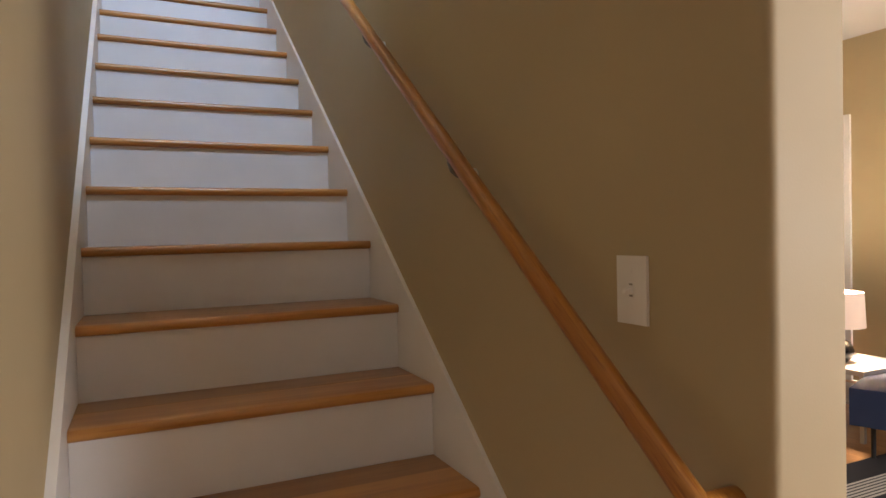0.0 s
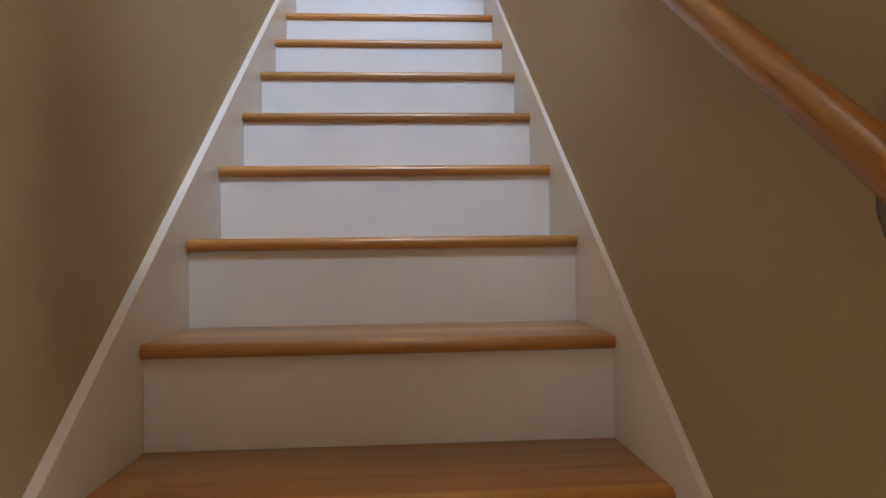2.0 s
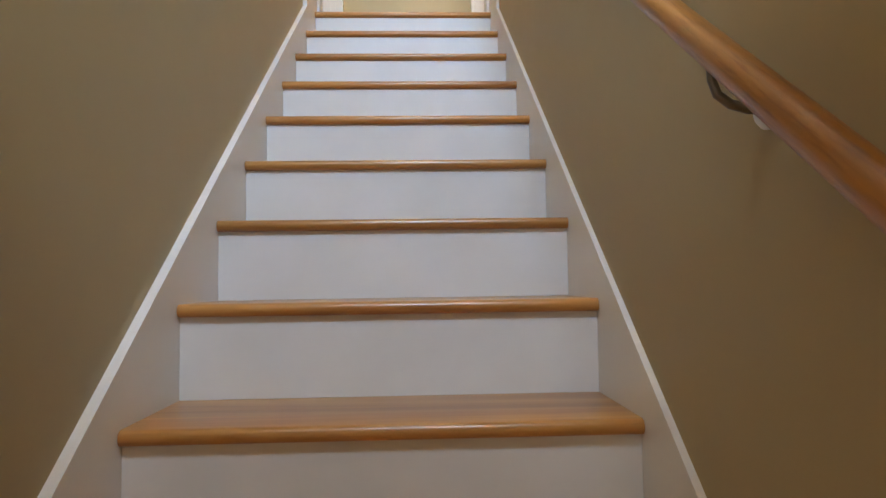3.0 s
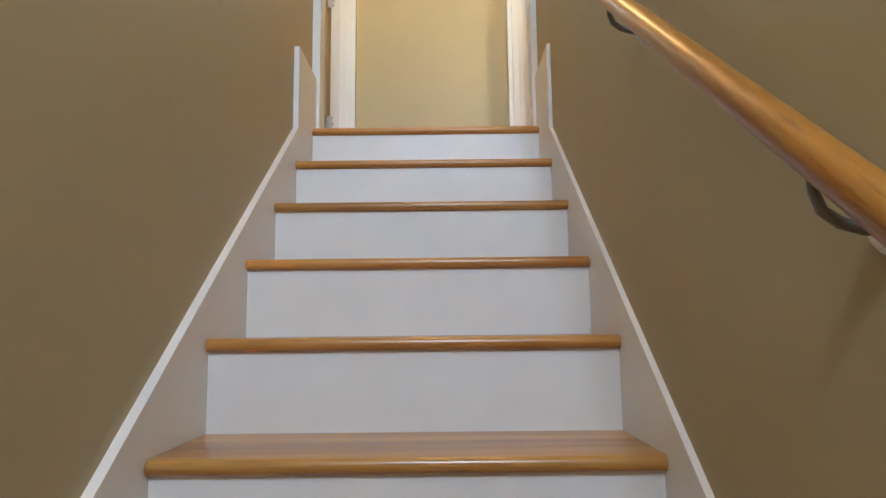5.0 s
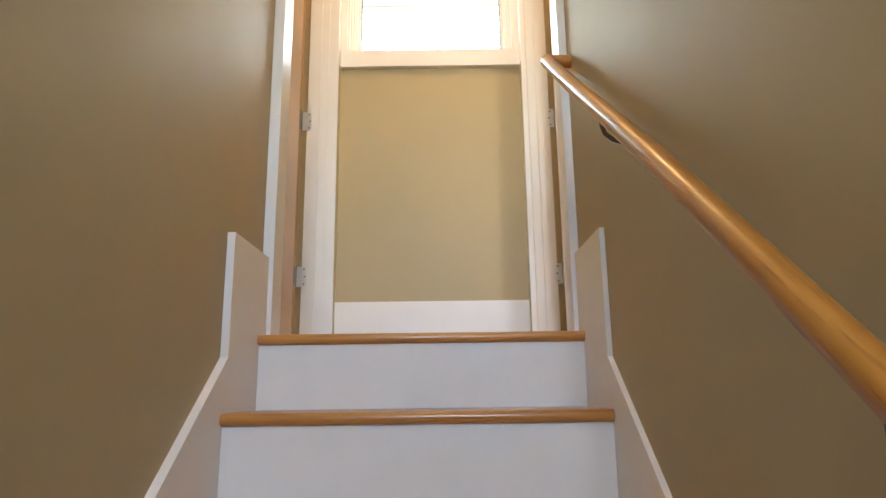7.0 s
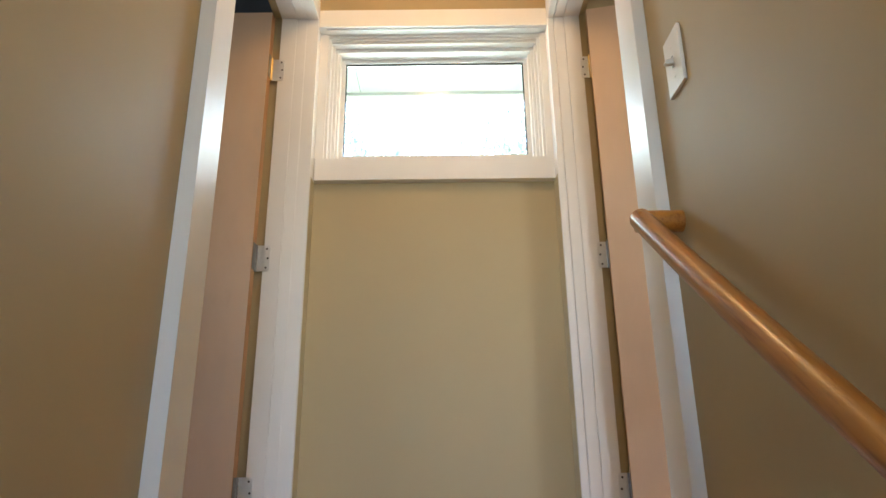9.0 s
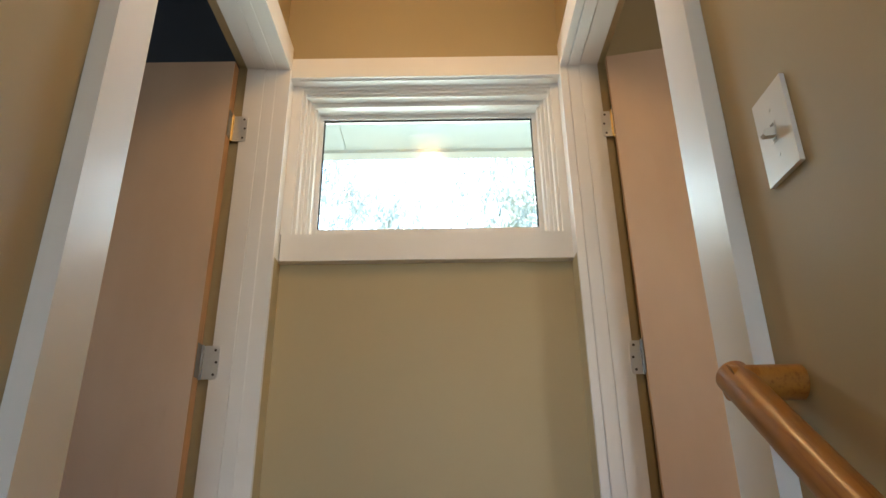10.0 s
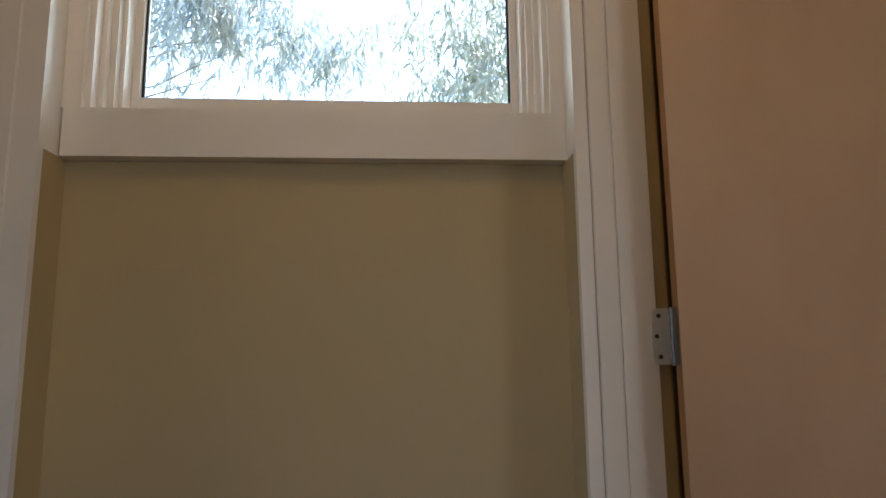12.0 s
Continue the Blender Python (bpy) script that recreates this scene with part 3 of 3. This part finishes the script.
# ---- living room ----
def lounge_chair(x, y, turn):
    c = base("lounge_chair", (0, 0, 0), "low blue upholstered chair on thin black legs", "chair")
    seat = soft_box(-0.34, 0.34, -0.34, 0.34, 0.19, 0.385, 0.092, 7)
    part("seat", seat, BLUE, c, smooth=True)
    back = soft_box(-0.33, 0.33, 0.20, 0.35, 0.34, 0.72, 0.07, 6)
    part("backrest", back, BLUE, c, smooth=True)
    for lx in (-0.25, 0.25):
        for ly in (-0.25, 0.25):
            leg = part("leg", sweep([(lx, ly, 0.0), (lx, ly, 0.2)], [0.011, 0.013], 12), BLACK, c, smooth=True)
            part("foot", lathe([(0.0, 0.0005), (0.02, 0.0005), (0.02, 0.008), (0.011, 0.014)], 14, (lx, ly, 0)), BLACK, leg, smooth=True)
    c.matrix_world = pose(x, y, 0, 0, 0, turn)
    return c


def side_table(x, y):
    t = base("side_table", (x, y, 0), "white square side table with a slim frame", "table")
    h, z = 0.26, 0.41
    part("tabletop", soft_box(x - h, x + h, y - h, y + h, z - 0.03, z, 0.002, 2), TABLE, t)
    for sx_ in (-1, 1):
        for sy_ in (-1, 1):
            part("leg", soft_box(x + sx_ * (h - 0.014) - 0.012, x + sx_ * (h - 0.014) + 0.012, y + sy_ * (h - 0.014) - 0.012, y + sy_ * (h - 0.014) + 0.012, 0, z - 0.0305, 0.001, 1), TABLE, t)
    part("shelf", soft_box(x - h + 0.03, x + h - 0.03, y - h + 0.03, y + h - 0.03, 0.20, 0.215, 0.001, 1), TABLE, t)
    return t


def table_lamp(x, y, z):
    t = base("table_lamp", (x, y, z), "lit table lamp with a linen drum shade and black round base", "lamp")
    part("base", lathe([(0.0, 0.0), (0.055, 0.0), (0.085, 0.03), (0.095, 0.075), (0.075, 0.12), (0.03, 0.145), (0.012, 0.15), (0.0, 0.152)], 28, (x, y, z)), CERAMIC, t, smooth=True)
    part("stem", sweep([(x, y, z + 0.15), (x, y, z + 0.30)], 0.008, 12), NICKEL, t, smooth=True)
    part("shade", lathe([(0.155, 0.215), (0.145, 0.425), (0.1435, 0.425), (0.1535, 0.215), (0.155, 0.215)], 36, (x, y, z)), SHADE, t, smooth=True)
    part("bulb", lathe([(0.0, 0.295), (0.015, 0.30), (0.028, 0.33), (0.022, 0.355), (0.0, 0.37)], 18, (x, y, z)), BULB, t, smooth=True)
    return t


TX, TY = 3.62, -2.02
side_table(TX, TY)
table_lamp(TX - 0.10, TY - 0.0, 0.4105)
lounge_chair(3.48, -2.60, 200)
lamp = new("table_lamp_light", bpy.data.lights.new("table_lamp_light", "POINT"))
lamp.data.energy, lamp.data.color, lamp.data.shadow_soft_size = 2.0, (1.0, 0.79, 0.56), 0.05
lamp.location = (TX - 0.10, TY, 0.4105 + 0.40)
rug = base("rug", (3.0, -3.2, 0), "charcoal wool rug with cream woven stripes", "rug")
part("field", soft_box(2.1, 4.0, -4.6, -2.44, 0.0005, 0.012, 0.003, 2), RUG_DARK, rug)
for i in range(7):
    part("stripe", soft_box(2.12, 3.98, -2.62 - 0.022 * i, -2.608 - 0.022 * i, 0.0122, 0.0135, 0.0004, 1), RUG_LIGHT, rug)
structure("trim_far_casing", soft_box(4.815, 4.8395, -1.29, -1.19, 0, 2.12, 0.003, 2), WHITE, "white painted door casing on the living room wall", "trim")

# ---- outside the landing window ----
structure("ground", boxes((-300, 300, 1.5, 600, -0.3, -0.05)), GROUND, "green grass ground outside the house", "ground")
eaves = base("eaves", (0, 1.5, TOP + 2.1), "pale painted eaves with a grey gutter edge", "eaves", kind="structure")
for i in range(5):
    part("soffit_panel", soft_box(-3.16 + 1.4 * i, -1.763 + 1.4 * i, 1.2505, 1.74, TOP + 2.16, TOP + 2.175, 0.001, 1), SOFFIT, eaves)
part("gutter", soft_box(-3.16, 3.83, 1.7405, 1.80, TOP + 2.145, TOP + 2.27, 0.008, 3), FASCIA, eaves, "grey gutter board", smooth=True)
part("roof", prism([(1.2, TOP + 2.75), (1.86, TOP + 2.28), (1.86, TOP + 2.30), (1.2, TOP + 2.78)], -3.8, 3.8), FASCIA, eaves)


def drooping_tree(x, y, height, spread, cloud, leaves, material, seed, label):
    """A tree with limbs and hanging twigs of narrow leaves; cloud names the thick parts of its crown."""
    r = random.Random(seed)
    t = base("tree", (x, y, -0.05), label, "tree", group="garden trees")
    part("trunk", sweep([(x + 0.10 * math.sin(i * 1.3), y + 0.08 * math.cos(i), -0.05 + height * 0.92 * i / 8) for i in range(9)], [0.20 - 0.019 * i for i in range(9)], 12), BARK, t, smooth=True)
    verts, faces = [], []
    for b in range(34):
        if b % 4:
            (cx, cy, cz), (dx, dy, dz) = cloud[b % len(cloud)]
            end = Vector((cx + r.uniform(-dx, dx), cy + r.uniform(-dy, dy), cz + r.uniform(-dz, dz)))
        else:
            a = r.uniform(0, 2 * math.pi)
            end = Vector((x + spread * r.uniform(0.4, 1) * math.cos(a), y + spread * r.uniform(0.4, 1) * math.sin(a), height * r.uniform(0.6, 1.0)))
        start = Vector((x, y, height * r.uniform(0.72, 0.9)))
        mid = (start + end) / 2 + Vector((0, 0, 0.5))
        path = [start * (1 - u) ** 2 + mid * 2 * u * (1 - u) + end * u * u for u in (k / 10 for k in range(11))]
        path = [q + Vector((r.gauss(0, 0.02), r.gauss(0, 0.02), r.gauss(0, 0.03))) for q in path]
        part("limb", sweep(path, [0.022 * (1 - k / 11) ** 1.9 + 0.002 for k in range(11)], 6), BARK, t, smooth=True)
        for q in range(leaves // 34 // 9):
            at = path[r.choice((6, 8, 9, 10, 10))] + Vector((r.gauss(0, 0.20), r.gauss(0, 0.22), r.gauss(0.0, 0.17)))
            lean = Vector((r.uniform(-0.7, 0.7), r.uniform(-0.7, 0.7), -1)).normalized()
            for w in range(9):
                p = at + lean * (0.03 * w) + Vector((r.gauss(0, 0.02), r.gauss(0, 0.02), 0))
                d = (lean + Vector((r.uniform(-0.55, 0.55), r.uniform(-0.55, 0.55), r.uniform(-0.5, 0.2)))).normalized()
                side = d.cross(Vector((r.uniform(-1, 1), r.uniform(-1, 1), r.uniform(-1, 1)))).normalized()
                curl = d.cross(side) * r.uniform(-0.02, 0.02)
                ln, wd = r.uniform(0.09, 0.21), r.uniform(0.009, 0.018)
                i = len(verts)
                verts += [p, p + d * ln * 0.4 + side * wd + curl, p + d * ln, p + d * ln * 0.4 - side * wd + curl]
                faces.append((i, i + 1, i + 2, i + 3))
    me = bpy.data.meshes.new("crown")
    me.from_pydata(verts, [], faces)
    me.materials.append(material)
    crown = new("crown", me)
    crown.parent = t
    bpy.context.view_layer.update()
    crown.matrix_parent_inverse = t.matrix_world.inverted()
    tagged(crown, "narrow hanging leaves", kind="stuff")
    return t


drooping_tree(-4.6, 7.6, 8.6, 2.6, (((-0.55, 5.9, TOP + 4.1), (0.35, 0.4, 0.35)), ((-1.35, 5.9, TOP + 4.62), (0.42, 0.5, 0.42))), 8500, LEAF_GREY, 3, "grey-green tree with narrow drooping leaves")
drooping_tree(4.4, 7.4, 8.4, 2.6, (((0.62, 5.8, TOP + 3.8), (0.5, 0.6, 0.4)), ((1.0, 5.8, TOP + 4.4), (0.65, 0.7, 0.75))), 9500, LEAF_GREEN, 8, "olive-green tree with narrow drooping leaves")


# ---- landing ceiling light ----
ceiling_light = base("ceiling_light", (0, 0.22, CEIL_UP), "flush round ceiling light with an opal diffuser", "ceiling light")
part("mount", lathe([(0.0, -0.0005), (0.115, -0.0005), (0.115, -0.02), (0.105, -0.022), (0.0, -0.022)], 32, (0, 0.22, CEIL_UP)), NICKEL, ceiling_light, smooth=True)
part("diffuser", lathe([(0.105, -0.0225), (0.10, -0.04), (0.075, -0.06), (0.04, -0.068), (0.0, -0.07)], 32, (0, 0.22, CEIL_UP)), glowing("opal_diffuser", (1.0, 0.78, 0.55), 0.12), ceiling_light, smooth=True)


# ---- floor boards ----
def lay_boards(owner, x0, x1, y0, y1, z, width, seed):
    """Single boards along y with staggered ends, sharing a few meshes."""
    r = random.Random(seed)
    meshes = {}
    x = x0
    while x + width <= x1 + 1e-6:
        y = y0
        while y < y1 - 0.02:
            ln = min(r.choice((0.6, 0.9, 1.2, 1.5)), y1 - y)
            key = round(ln, 3)
            if key not in meshes:
                meshes[key] = mesh_of("board", soft_box(0.0004, width - 0.0004, 0.0004, ln - 0.0004, -0.012, 0.0, 0.0008, 1), FLOOR)
            ob = new("board", meshes[key])
            ob.parent = owner
            ob.matrix_world = Matrix.Translation((x, y, z))
            y += ln
        x += width


lay_boards(landing, -FACE + 0.003, FACE - 0.003, RUN + 0.022, 1.043, TOP, 0.0764, 2)
lay_boards(lower_floor, -0.6, 4.83, -4.6, -0.6, 0.0, 0.0835, 5)
part("boarding", boxes((-2.94, -0.6005, -7.49, 1.29, -0.0122, 0.0), (-0.6, 4.83, -7.49, -4.6005, -0.0122, 0.0), (-0.6, 4.83, -0.5995, 1.29, -0.0122, -0.0)), FLOOR, lower_floor)
